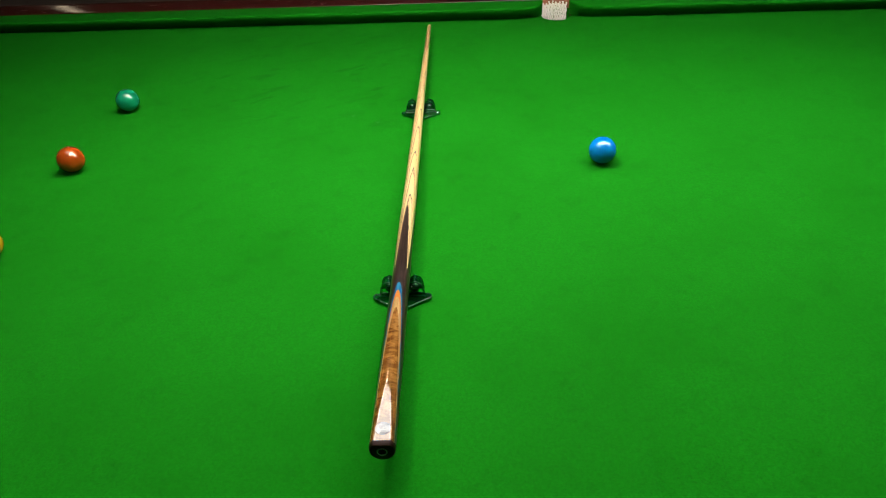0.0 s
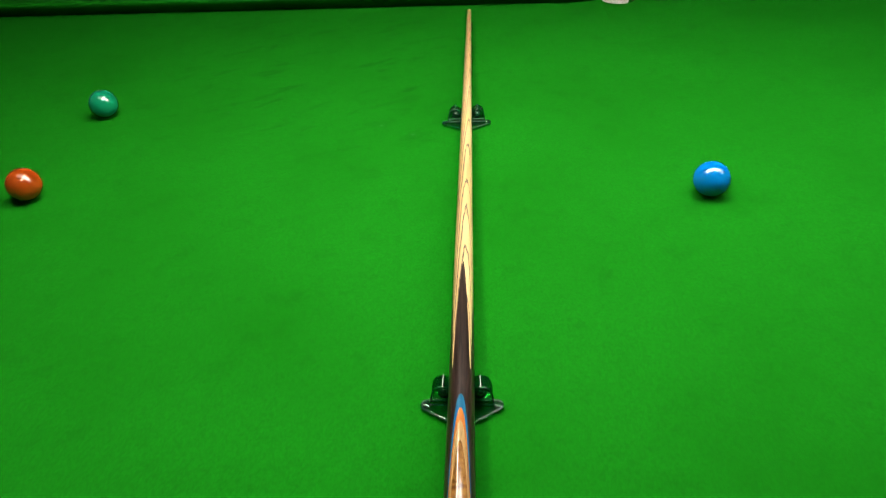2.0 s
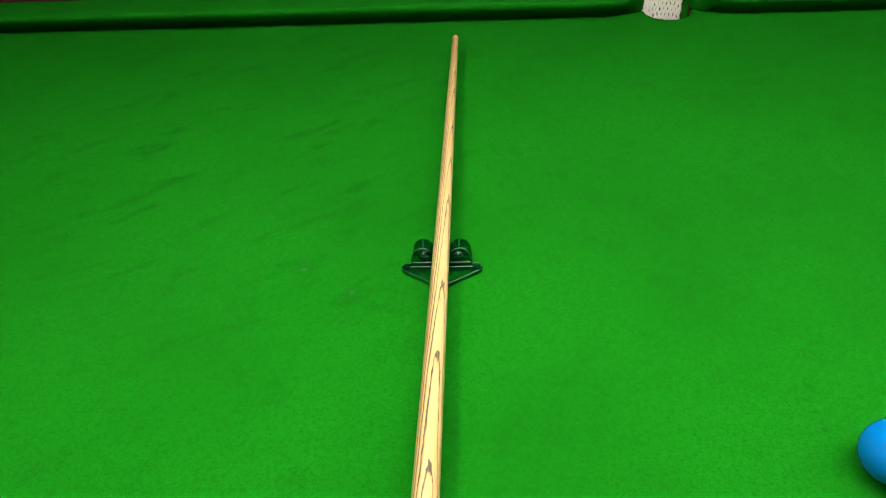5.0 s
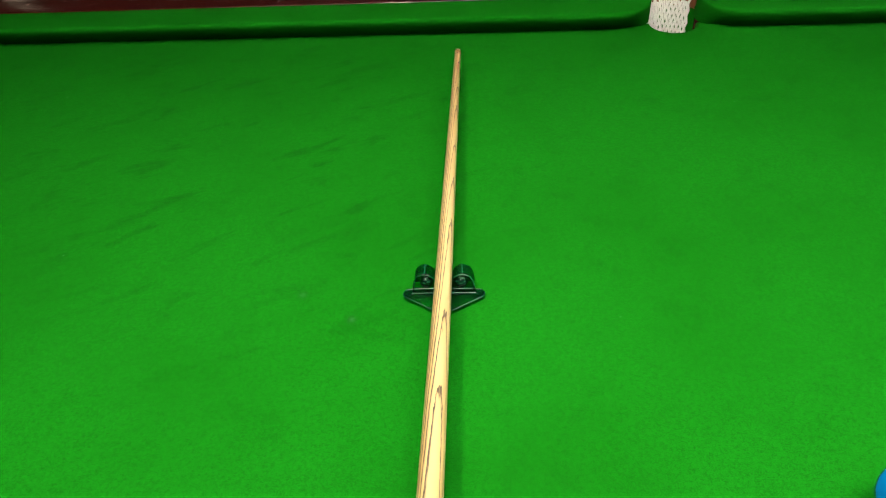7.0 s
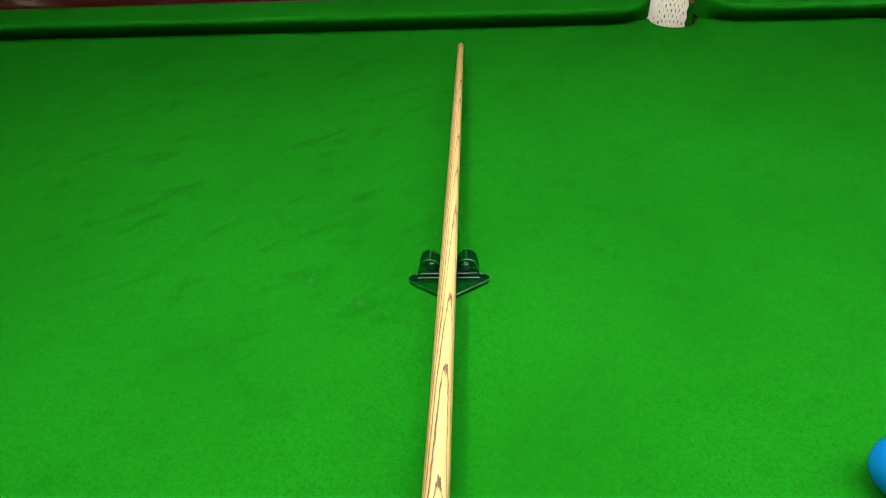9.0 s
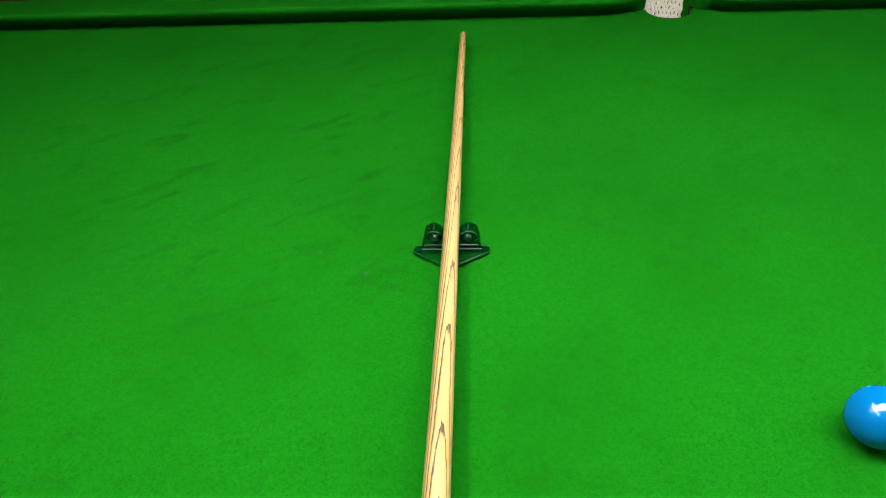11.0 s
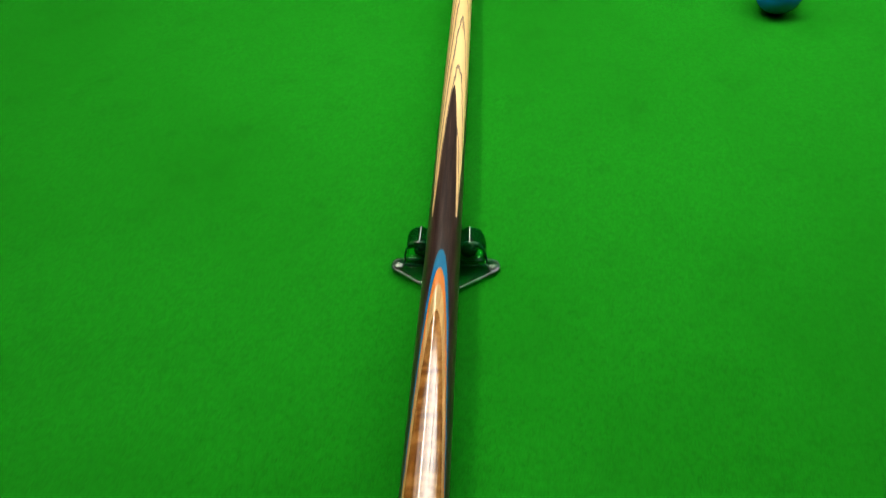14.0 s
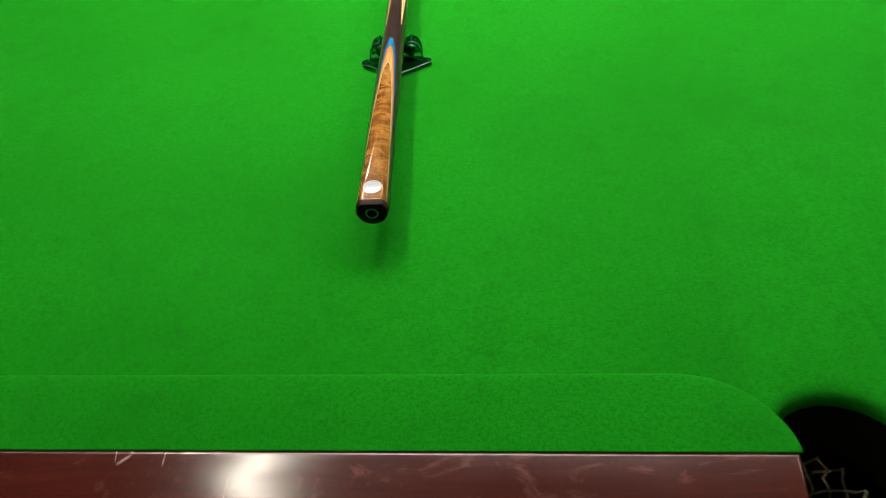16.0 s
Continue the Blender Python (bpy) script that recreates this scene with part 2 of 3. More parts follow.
M_SPOT = glow("small_lamp_glow", (1.0, 0.95, 0.88), 6.0)
M_HOUSING = plain("lamp_housing", (0.05, 0.05, 0.05), 0.5)
M_WALL = plain("wall_paint", (0.10, 0.075, 0.06), 0.8, var=0.1, scale=3)
M_CEIL = plain("ceiling_paint", (0.14, 0.13, 0.12), 0.9, var=0.06, scale=2)
M_CARPET = plain("carpet", (0.06, 0.02, 0.02), 0.95, var=0.3, scale=40)
M_GREENBALL = ball_paint("green_resin", (0.0022, 0.125, 0.056))
M_BROWNBALL = ball_paint("brown_resin", (0.19, 0.030, 0.003))
M_BLUEBALL = ball_paint("blue_resin", (0.0006, 0.096, 0.29))
M_YELLOWBALL = ball_paint("yellow_resin", (0.2774, 0.1526, 0.004624))


def green_plastic(name, solid, tint):
    n = Nodes(name)
    n.set(Base_Color=(0.002, 0.030, 0.011), Roughness=0.06, Specular_IOR_Level=0.8, Coat_Weight=0.6)
    clear = n.add("ShaderNodeBsdfTransparent", Color=(*tint, 1))
    both = n.tree.nodes.new("ShaderNodeMixShader")
    both.inputs[0].default_value = solid
    n.link(clear.outputs[0], both.inputs[1])
    n.link(n.bsdf.outputs[0], both.inputs[2])
    n.link(both.outputs[0], n.tree.nodes["Material Output"].inputs["Surface"])
    return n.mat


M_PLASTIC = green_plastic("clear_green_plastic", 0.15, (0.55, 0.94, 0.64))
M_SMOKED = green_plastic("smoked_green_plastic", 0.30, (0.20, 0.62, 0.32))
M_BEARING = plain("dark_green_roller", (0.003, 0.026, 0.012), 0.12, var=0.1)
M_RIM = plain("green_plastic_edge", (0.0015, 0.030, 0.011), 0.07, var=0.1, Specular_IOR_Level=0.4)
M_DARKPLASTIC = plain("dark_green_plastic", (0.002, 0.020, 0.009), 0.15, var=0.1)


# ------------------------------------------------------------ mesh helpers
def finish(bm, name, material, smooth=True, sharp=40):
    bmesh.ops.recalc_face_normals(bm, faces=bm.faces)
    me = bpy.data.meshes.new(name)
    bm.to_mesh(me)
    bm.free()
    me.materials.append(material)
    if smooth:
        me.shade_smooth()
        me.set_sharp_from_angle(angle=radians(sharp))
        for p in me.polygons:
            if p.loop_total > 60:
                p.use_smooth = False
    return me


def part(name, bm, material, parent, label="", smooth=True, sharp=40):
    ob = new(name, finish(bm, name, material, smooth, sharp))
    ob.parent = parent
    return tagged(ob, label)


def thing(name, label, category, m=None, group="", kind=""):
    ob = new(name)
    ob.empty_display_size = 0.05
    if m is not None:
        ob.matrix_basis = m
    return tagged(ob, label, category, group, kind)


def skin(bm, rings, closed=True, cap=True):
    """Join rings of points, each of the same count, to a skin."""
    vs = [[bm.verts.new(p) for p in ring] for ring in rings]
    k = len(vs[0])
    for a, b in zip(vs, vs[1:]):
        for i in range(k if closed else k - 1):
            j = (i + 1) % k
            bm.faces.new((a[i], a[j], b[j], b[i]))
    if cap:
        bm.faces.new(vs[0])
        bm.faces.new(vs[-1][::-1])
    return vs


def box(x0, x1, y0, y1, z0, z1, bevel=0.0, seg=2):
    bm = bmesh.new()
    bmesh.ops.create_cube(bm, size=1.0, matrix=Matrix.Translation(((x0 + x1) / 2, (y0 + y1) / 2, (z0 + z1) / 2)) @ Matrix.Diagonal((x1 - x0, y1 - y0, z1 - z0, 1)))
    if bevel:
        bmesh.ops.bevel(bm, geom=bm.edges[:], offset=bevel, segments=seg, affect="EDGES", profile=0.5)
    return bm


def prism(outline, z0, z1, bevel=0.0, seg=2):
    """An upright prism over a plan outline, its top edges rounded."""
    bm = bmesh.new()
    low = [bm.verts.new((x, y, z0)) for x, y in outline]
    top = [bm.verts.new((x, y, z1)) for x, y in outline]
    n = len(outline)
    for i in range(n):
        j = (i + 1) % n
        bm.faces.new((low[i], low[j], top[j], top[i]))
    bm.faces.new(low[::-1])
    f = bm.faces.new(top)
    if bevel:
        bmesh.ops.bevel(bm, geom=list(f.edges), offset=bevel, segments=seg, affect="EDGES", profile=0.5)
    return bm


def tube(bm, pts, r, sides=6):
    """A cord along points."""
    pts = [Vector(p) for p in pts]
    rings = []
    for i, p in enumerate(pts):
        d = (pts[min(i + 1, len(pts) - 1)] - pts[max(i - 1, 0)]).normalized()
        a = d.orthogonal().normalized() if abs(d.z) > 0.9 else d.cross(Vector((0, 0, 1))).normalized()
        b = d.cross(a)
        rings.append([p + r * (math.cos(2 * math.pi * k / sides) * a + math.sin(2 * math.pi * k / sides) * b) for k in range(sides)])
    skin(bm, rings)


def ball_mesh(bm, c, r, seg=48, rings=28):
    bmesh.ops.create_uvsphere(bm, u_segments=seg, v_segments=rings, radius=r, matrix=Matrix.Translation(c))


# ------------------------------------------------------------------ room
ROOM_X, ROOM_Y, ROOM_H = 4.4, 3.6, 2.9
for nm, b, m in (("floor", (-ROOM_X, ROOM_X, -ROOM_Y, ROOM_Y, -0.1, 0.0), M_CARPET),
                 ("ceiling", (-ROOM_X, ROOM_X, -ROOM_Y, ROOM_Y, ROOM_H, ROOM_H + 0.1), M_CEIL),
                 ("wall_north", (-ROOM_X, ROOM_X, ROOM_Y, ROOM_Y + 0.15, 0, ROOM_H), M_WALL),
                 ("wall_south", (-ROOM_X, ROOM_X, -ROOM_Y - 0.15, -ROOM_Y, 0, ROOM_H), M_WALL),
                 ("wall_east", (ROOM_X, ROOM_X + 0.15, -ROOM_Y, ROOM_Y, 0, ROOM_H), M_WALL),
                 ("wall_west", (-ROOM_X - 0.15, -ROOM_X, -ROOM_Y, ROOM_Y, 0, ROOM_H), M_WALL)):
    ob = new(nm, finish(box(*b), nm, m, False))
    tagged(ob, {"floor": "dark red carpet floor", "ceiling": "off-white painted ceiling"}.get(nm, "dark painted room wall"), nm.split("_")[0], kind="structure")

wall_light = thing("wall_light", "slim warm wall light on the dark wall", "lamp", pose(-3.0, ROOM_Y - 0.03, 1.35))
part("diffuser", box(-0.032, 0.032, -0.03, 0.0, -0.30, 0.30, 0.01), glow("warm_glow", (1.0, 0.82, 0.55), 3.5), wall_light, "warm glowing tube")
part("backplate", box(-0.05, 0.05, 0.001, 0.029, -0.34, 0.34, 0.006), M_HOUSING, wall_light)

# ----------------------------------------------------------- snooker table
HALF_X, FAR_NOSE, NEAR_NOSE = 1.785, 0.875, 0.888      # cushion noses
RAIL_Y, RAIL_X = 0.9505, 1.850      # inner edges of the wooden rails
RAIL_W = 0.125
TOP = BED + 0.042
FAR_POCKET_X, NEAR_POCKET_X = 0.003, 0.006

table = thing("snooker_table", "full-size mahogany snooker table covered in green baize", "snooker table", pose(0, 0, 0))


EDGE_X, EDGE_Y = 1.84, 0.940       # edges of the slate, under the cushions


def bed_edge(x, side):
    """How far the bed reaches in y at x: cut back by round falls at the middle and corner pockets."""
    y = EDGE_Y
    falls = ((-EDGE_X, 0.085), (EDGE_X, 0.085), (FAR_POCKET_X, 0.042) if side > 0 else (NEAR_POCKET_X + 0.003, 0.055))
    for cx, r in falls:
        if abs(x - cx) < r:
            y = min(y, EDGE_Y - math.sqrt(r * r - (x - cx) ** 2))
    return y


def bed_mesh():
    xs = {-EDGE_X + 0.001, EDGE_X - 0.001}
    for cx, r in ((-EDGE_X, 0.085), (EDGE_X, 0.085), (FAR_POCKET_X, 0.042), (NEAR_POCKET_X + 0.003, 0.055)):
        for k in range(-30, 31):
            x = cx + r * 1.0001 * math.sin(math.pi / 2 * k / 30)
            if abs(x) < EDGE_X - 0.001:
                xs.add(round(x, 5))
    for k in range(-9, 10):
        xs.add(k * 0.19 + 0.0007)
    bm = bmesh.new()
    rows = []
    drop = ((0.0, -0.045), (0.0, -0.020), (0.0012, -0.0115), (0.004, -0.0058), (0.009, -0.0022), (0.016, -0.0005), (0.026, 0.0))
    for x in sorted(xs):
        lo, hi = -bed_edge(x, -1), bed_edge(x, 1)
        row = [(x, lo + d, BED + z) for d, z in drop] + [(x, lo + (hi - lo) * t, BED) for t in (0.2, 0.4, 0.6, 0.8)] + [(x, hi - d, BED + z) for d, z in drop[::-1]]
        rows.append(row)
    skin(bm, rows, True, True)
    return bm


part("bed", bed_mesh(), M_CLOTH, table, "green baize playing surface with faint chalk marks", sharp=75)

PROFILE = ((0.0, 0.0405), (0.30, 0.0415), (0.62, 0.0412), (0.85, 0.0405))


def cushion(length_pts, place):
    """A cloth-covered cushion: stations of (along, depth); place(along, depth, z) gives the point."""
    bm = bmesh.new()
    rings = []
    for s, d in length_pts:
        ring = [(0.0, 0.002)]
        ring += [(u * d, z) for u, z in PROFILE]
        lean = min(1.0, d / 0.066) ** 2
        ring += [(max(d - 0.004, 0.88 * d), 0.0402), (max(d - 0.0012, 0.95 * d), 0.0385), (d, 0.0355), (d - 0.0012 * lean, 0.0320),
                 (d - 0.0030 * lean, 0.0276), (d - 0.0168 * lean, 0.0138), (d - 0.0305 * lean, 0.0005)]
        rings.append([place(s, q, BED + z) for q, z in ring])
    skin(bm, rings)
    return bm


def stations(a, b, depth, ra, rb):
    """Along from a to b, the ends swept back over lengths ra and rb."""
    res = []
    for i in range(15):
        t = i / 14 * math.pi / 2
        res.append((a + ra * (1 - math.cos(t)) ** 1.0, depth * (0.03 + 0.97 * math.sin(t))))
    for i in range(1, 12):
        res.append((a + ra + (b - rb - a - ra) * i / 12, depth))
    for i in range(15):
        t = (14 - i) / 14 * math.pi / 2
        res.append((b - rb * (1 - math.cos(t)) ** 1.0, depth * (0.03 + 0.97 * math.sin(t))))
    return res


JAW = 0.040
for a, b, side, ra, rb in ((-1.775, FAR_POCKET_X - JAW, 1, 0.06, 0.075), (FAR_POCKET_X + JAW, 1.775, 1, 0.075, 0.06),
                           (-1.775, NEAR_POCKET_X - JAW - 0.009, -1, 0.06, 0.072), (NEAR_POCKET_X + JAW + 0.009, 1.775, -1, 0.072, 0.06)):
    part("cushion", cushion(stations(a, b, RAIL_Y - (FAR_NOSE if side > 0 else NEAR_NOSE), ra, rb), lambda s, q, z, side=side: (s, side * (RAIL_Y - 0.0003 - q), z)), M_CUSHION, table, "", sharp=50)
for side in (-1, 1):
    part("cushion", cushion(stations(-0.875, 0.875, RAIL_X - HALF_X, 0.06, 0.06), lambda s, q, z, side=side: (side * (RAIL_X - 0.0003 - q), s, z)), M_CUSHION, table, "", sharp=50)


def rail_outline(a, b, ca, cb):
    """Plan of a rail along x with slanted ends; y is measured outward from its inner edge."""
    return [(a, 0.0), (b, 0.0), (b - cb * 0.35, 0.03), (b - cb, RAIL_W * 0.62), (b - cb, RAIL_W), (a + ca, RAIL_W), (a + ca, RAIL_W * 0.62), (a + ca * 0.35, 0.03)]


def slope(bm, axis, inner):
    """Let a rail's top fall slightly outwards from its inner edge."""
    for v in bm.verts:
        if v.co.z > BED:
            v.co.z -= 0.045 * max(0.0, abs(v.co[axis]) - inner)
    return bm


for a, b, side in ((-1.80, FAR_POCKET_X - 0.043, 1), (FAR_POCKET_X + 0.043, 1.80, 1), (-1.80, NEAR_POCKET_X - 0.051, -1), (NEAR_POCKET_X + 0.051, 1.80, -1)):
    ol = [(x, side * (RAIL_Y + 0.0004 + y)) for x, y in rail_outline(a, b, 0.012, 0.012)]
    if side < 0:
        ol = ol[::-1]
    part("rail", slope(prism(ol, BED - 0.075, TOP, 0.0032, 4), 1, RAIL_Y), M_RAIL, table, "polished dark mahogany rail with fine scratches", sharp=30)
for side in (-1, 1):
    ol = [(side * (RAIL_X + 0.0004 + y), x) for x, y in rail_outline(-0.90, 0.90, 0.012, 0.012)]
    part("rail", slope(prism(ol if side < 0 else ol[::-1], BED - 0.075, TOP, 0.0032, 4), 0, RAIL_X), M_RAIL, table, "", sharp=30)

# frame under the slate and the legs
part("frame", box(-1.70, 1.70, -0.80, 0.80, BED - 0.30, BED - 0.046, 0.01), M_BODY, table)
for lx in (-1.55, -0.52, 0.52, 1.55):
    for ly in (-0.66, 0.66):
        bm = bmesh.new()
        rings = []
        for z, r in ((0.0, 0.055), (0.03, 0.06), (0.06, 0.045), (0.12, 0.05), (0.30, 0.075), (0.42, 0.06), (0.45, 0.08), (0.56, 0.085)):
            rings.append([(lx + r * math.cos(2 * math.pi * k / 20), ly + r * math.sin(2 * math.pi * k / 20), z) for k in range(20)])
        skin(bm, rings)
        part("leg", bm, M_BODY, table)


def fall_shade(cx, r, side):
    """Near-black sleeve down the fall of a middle pocket, added for the shade there."""
    bm = bmesh.new()
    rings = []
    for i in range(25):
        a = radians(4 + 172 * i / 24)
        ring = []
        for u, z in ((0.0012, -0.0135), (0.0004, -0.0130), (-0.001, -0.016), (-0.001, -0.070), (0.0012, -0.070)):
            ring.append((cx + (r + u) * math.cos(a), side * (EDGE_Y - (r + u) * math.sin(a)), BED + z))
        rings.append(ring)
    skin(bm, rings)
    part("fall_shade", bm, M_FALL_SHADE, table, "black sleeve for the shade in the pocket fall")


fall_shade(FAR_POCKET_X, 0.042, 1)
fall_shade(NEAR_POCKET_X + 0.003, 0.055, -1)


# ---- pockets: leather collar, stitched white cord wrapping and a hanging net
def pocket(cx, cy, turn, r, wrap=(14, 166), arch=(32, 148), drop=0.060, lining=None):
    m = Matrix.Translation((cx, cy, BED)) @ Matrix.Rotation(turn, 4, "Z")
    rng = random.Random(int(1000 * abs(cx) + 77 * cy))
    # collar: a leather-covered arch behind the fall
    bm = bmesh.new()
    rings = []
    for i in range(25):
        a = radians(arch[0] + (arch[1] - arch[0]) * i / 24)
        c = Vector((r * math.cos(a), r * math.sin(a), 0))
        o = Vector((math.cos(a), math.sin(a), 0))
        sec = ((0.0, 0.016), (0.002, 0.034), (0.010, 0.0425), (0.024, 0.044), (0.036, 0.040), (0.040, 0.020), (0.036, -0.02), (0.010, -0.02), (0.002, 0.004))
        rings.append([m @ (c + o * u + Vector((0, 0, z))) for u, z in sec])
    skin(bm, rings)
    collar = part("pocket_leather", bm, M_LEATHER, table, "tan leather pocket collar")
    bm = bmesh.new()
    skin(bm, [[m @ Vector(((r + u) * math.cos(radians(20 + 140 * i / 24)), (r + u) * math.sin(radians(20 + 140 * i / 24)), z)) for u, z in ((0.0012, 0.014), (0.004, 0.014), (0.004, -0.07), (0.0012, -0.07))] for i in range(25)])
    part("pocket_lining", bm, lining or M_LINING, table, "green cloth pocket lining" if lining else "dark leather pocket lining")
    # white cord wound over the collar's lower edge
    n = 27
    a0, a1 = wrap
    step = (a1 - a0) / (n - 1)
    bm = bmesh.new()
    for i in range(n):
        a = radians(a0 + step * i)
        top = 0.016 + 0.005 * rng.random() + (0.007 if i % 3 == 0 else 0)
        pts = []
        for k in range(9):
            t = k / 8
            w = a + radians(step) * (0.42 * (1 if (i + k) % 2 else -1) + 0.25 * (rng.random() - 0.5))
            rr = r - 0.0018 + 0.0012 * rng.random()
            pts.append(m @ Vector((rr * math.cos(w), rr * math.sin(w), top - t * (top + 0.062))))
        tube(bm, pts, 0.0019 + 0.0006 * rng.random(), 6)
    tagged(part("cord_wrapping", bm, M_CORD, table, "white cord wrapping"), kind="stuff")
    # net of knotted cord
    bm = bmesh.new()
    strands = 16
    for i in range(strands):
        for sgn in (-1, 1):
            pts = []
            for k in range(15):
                t = k / 14
                a = 2 * math.pi * i / strands + sgn * t * 1.9
                a += 0.16 * (rng.random() - 0.5)
                rr = (r - 0.010) * (1 - 0.55 * t * t) + 0.0025 * (rng.random() - 0.5)
                pts.append(m @ Vector((rr * math.cos(a), rr * math.sin(a), -drop - 0.16 * t + 0.003 * rng.random())))
            tube(bm, pts, 0.0012, 5)
    tagged(part("net", bm, M_NET, table, "white cord pocket net"), kind="stuff")


pocket(FAR_POCKET_X, 0.938, 0.0, 0.049, (45, 158), lining=M_CUSHION)
pocket(NEAR_POCKET_X, -0.938, math.pi, 0.058, (52, 128), (52, 128), 0.080)
for sx in (-1, 1):
    for sy in (-1, 1):
        pocket(sx * 1.835, sy * 0.935, math.atan2(sy, sx) - math.pi / 2, 0.055)


# ------------------------------------------------------------- table light
light = thing("table_light", "long lit table lamp with two white diffusers", "lamp", pose(0, 0.0, LAMP_Z))
part("housing", box(-1.38, 1.42, -0.24, 0.25, 0.012, 0.08, 0.01), M_HOUSING, light)
for a, b in ((-1.34, 0.004), (0.062, 1.375)):
    part("diffuser", box(a, b, -0.20, 0.21, -0.012, 0.010, 0.004), M_DIFFUSER, light, "glowing white diffuser")
for bx, m in ((-0.665, M_TUBE), (1.10, M_TUBE_DIM)):
    part("cross_tube", box(bx - 0.025, bx + 0.025, -0.60, 0.43, -0.030, -0.0185, 0.004), m, light, "bright cross tube")
    part("tube_cover", box(bx - 0.031, bx + 0.031, -0.61, 0.44, -0.018, 0.010, 0.003), M_HOUSING, light)
for bx in (-1.0, 1.0):
    bm = bmesh.new()
    tube(bm, [(bx, 0, 0.075), (bx, 0, ROOM_H - LAMP_Z)], 0.004, 6)
    part("cable", bm, M_HOUSING, light)

# small lamps of the room, seen only as glints in the balls
ceiling_light = thing("ceiling_light", "small lit ceiling strip light in the dark room", "lamp", pose(-1.2, -1.9, ROOM_H - 0.03))
part("diffuser", box(-0.04, 0.04, -0.22, 0.22, -0.03, 0.0, 0.01), M_SPOT, ceiling_light, "white glowing strip")
part("backplate", box(-0.06, 0.06, -0.25, 0.25, 0.001, 0.029, 0.006), M_HOUSING, ceiling_light)
side_light = thing("wall_light", "slim white wall light high on the dark wall", "lamp", pose(-ROOM_X + 0.03, 0.15, 2.58))
part("diffuser", box(0.0, 0.03, -0.05, 0.05, -0.22, 0.22, 0.01), M_SPOT, side_light, "white glowing tube")
part("backplate", box(-0.029, -0.001, -0.07, 0.07, -0.25, 0.25, 0.006), M_HOUSING, side_light)


# ------------------------------------------------------------------- balls
R = 0.02625


def snooker_ball(x, y, material, label):
    bm = bmesh.new()
    ball_mesh(bm, (0, 0, 0), R, 64, 40)
    ob = new("snooker_ball", finish(bm, "snooker_ball", material, True, 180))
    ob.matrix_basis = pose(x, y, BED + R, 30, 20, 70)
    return tagged(ob, label, "snooker ball", "colour balls on their spots")


snooker_ball(0.0, 0.0, M_BLUEBALL, "glossy blue snooker ball on green baize")
snooker_ball(-1.0440, 0.002, M_BROWNBALL, "glossy orange-brown snooker ball on green baize")
snooker_ball(-1.0475, 0.292, M_GREENBALL, "glossy teal green snooker ball on green baize")
snooker_ball(-1.0475, -0.292, M_YELLOWBALL, "glossy yellow snooker ball on green baize")


# --------------------------------------------------------------------- cue
# local y runs from the butt's end (0) to the tip; local z is up
BUTT, TIP = Vector((-0.3452, -0.722, BED + 0.0427)), Vector((-0.3690, 0.768, BED + 0.0303))
CUE_L = (TIP - BUTT).length
ydir = (TIP - BUTT).normalized()
xdir = ydir.cross(Vector((0, 0, 1))).normalized()
zdir = xdir.cross(ydir)
cue_m = Matrix((xdir, ydir, zdir)).transposed().to_4x4()
cue_m.translation = BUTT
cue = thing("snooker_cue", "pale ash snooker cue with ebony butt and walnut inlay", "cue", cue_m)


def radius(y):
    t = y / CUE_L
    return 0.0146 - 0.0098 * t ** 1.02


def cue_point(y, a, proud=0.0):
    """A point of the cue's surface: a is the angle from the top; the butt has a flat on its upper side."""
    r = radius(y) + proud
    z = r * math.cos(a)
    flat = radius(y) - 0.0042 * max(0.0, 1 - y / 0.088) + proud
    s = math.sin(math.pi * min(1.0, max(0.0, (y - 0.03) / (CUE_L - 0.05))))   # slight warp of the shaft
    return Vector((r * (1 + 0.035 * s) * math.sin(a) - 0.0010 * s, y, min(z, flat)))


def cue_band(y0, y1, n, seg=56, proud=0.0):
    bm = bmesh.new()
    skin(bm, [[cue_point(y0 + (y1 - y0) * i / n, 2 * math.pi * k / seg, proud) for k in range(seg)] for i in range(n + 1)])
    return bm


def inlay(y_tip, y_end, half, power, proud, top=0.0, n=90, m=18, reach=None):
    """A pointed splice lying in the surface: its half angle grows from 0 at y_tip to `half` degrees at `reach`."""
    reach = y_end if reach is None else reach
    bm = bmesh.new()
    grid = []
    for i in range(n + 1):
        t = (i / n) ** 1.8
        y = y_tip + (y_end - y_tip) * t
        s = min(1.0, (y_tip - y) / (y_tip - reach))
        h = radians(half) * s ** power
        row = []
        for k in range(m + 1):
            q = -1 + 2 * k / m
            edge = min(1.0, (1 - abs(q)) * 8)
            row.append(bm.verts.new(cue_point(y, top + q * h, proud * edge - 0.00005)))
        grid.append(row)
    for a, b in zip(grid, grid[1:]):
        for k in range(m):
            bm.faces.new((a[k], a[k + 1], b[k + 1], b[k]))
    bmesh.ops.remove_doubles(bm, verts=bm.verts, dist=1e-7)
    return bm


def along(world_y):
    return (world_y - BUTT.y) / ydir.y


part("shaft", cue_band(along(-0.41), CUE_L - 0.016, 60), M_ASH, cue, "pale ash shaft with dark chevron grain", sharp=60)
part("butt", cue_band(0.006, along(-0.40), 40, proud=0.00006), M_EBONY, cue, "black ebony butt", sharp=35)
for k in range(4):
    part("ebony_splice", inlay(along(-0.225), along(-0.412), 44.5, 0.62, 0.00014, k * math.pi / 2, reach=along(-0.405)), M_EBONY, cue, sharp=60)
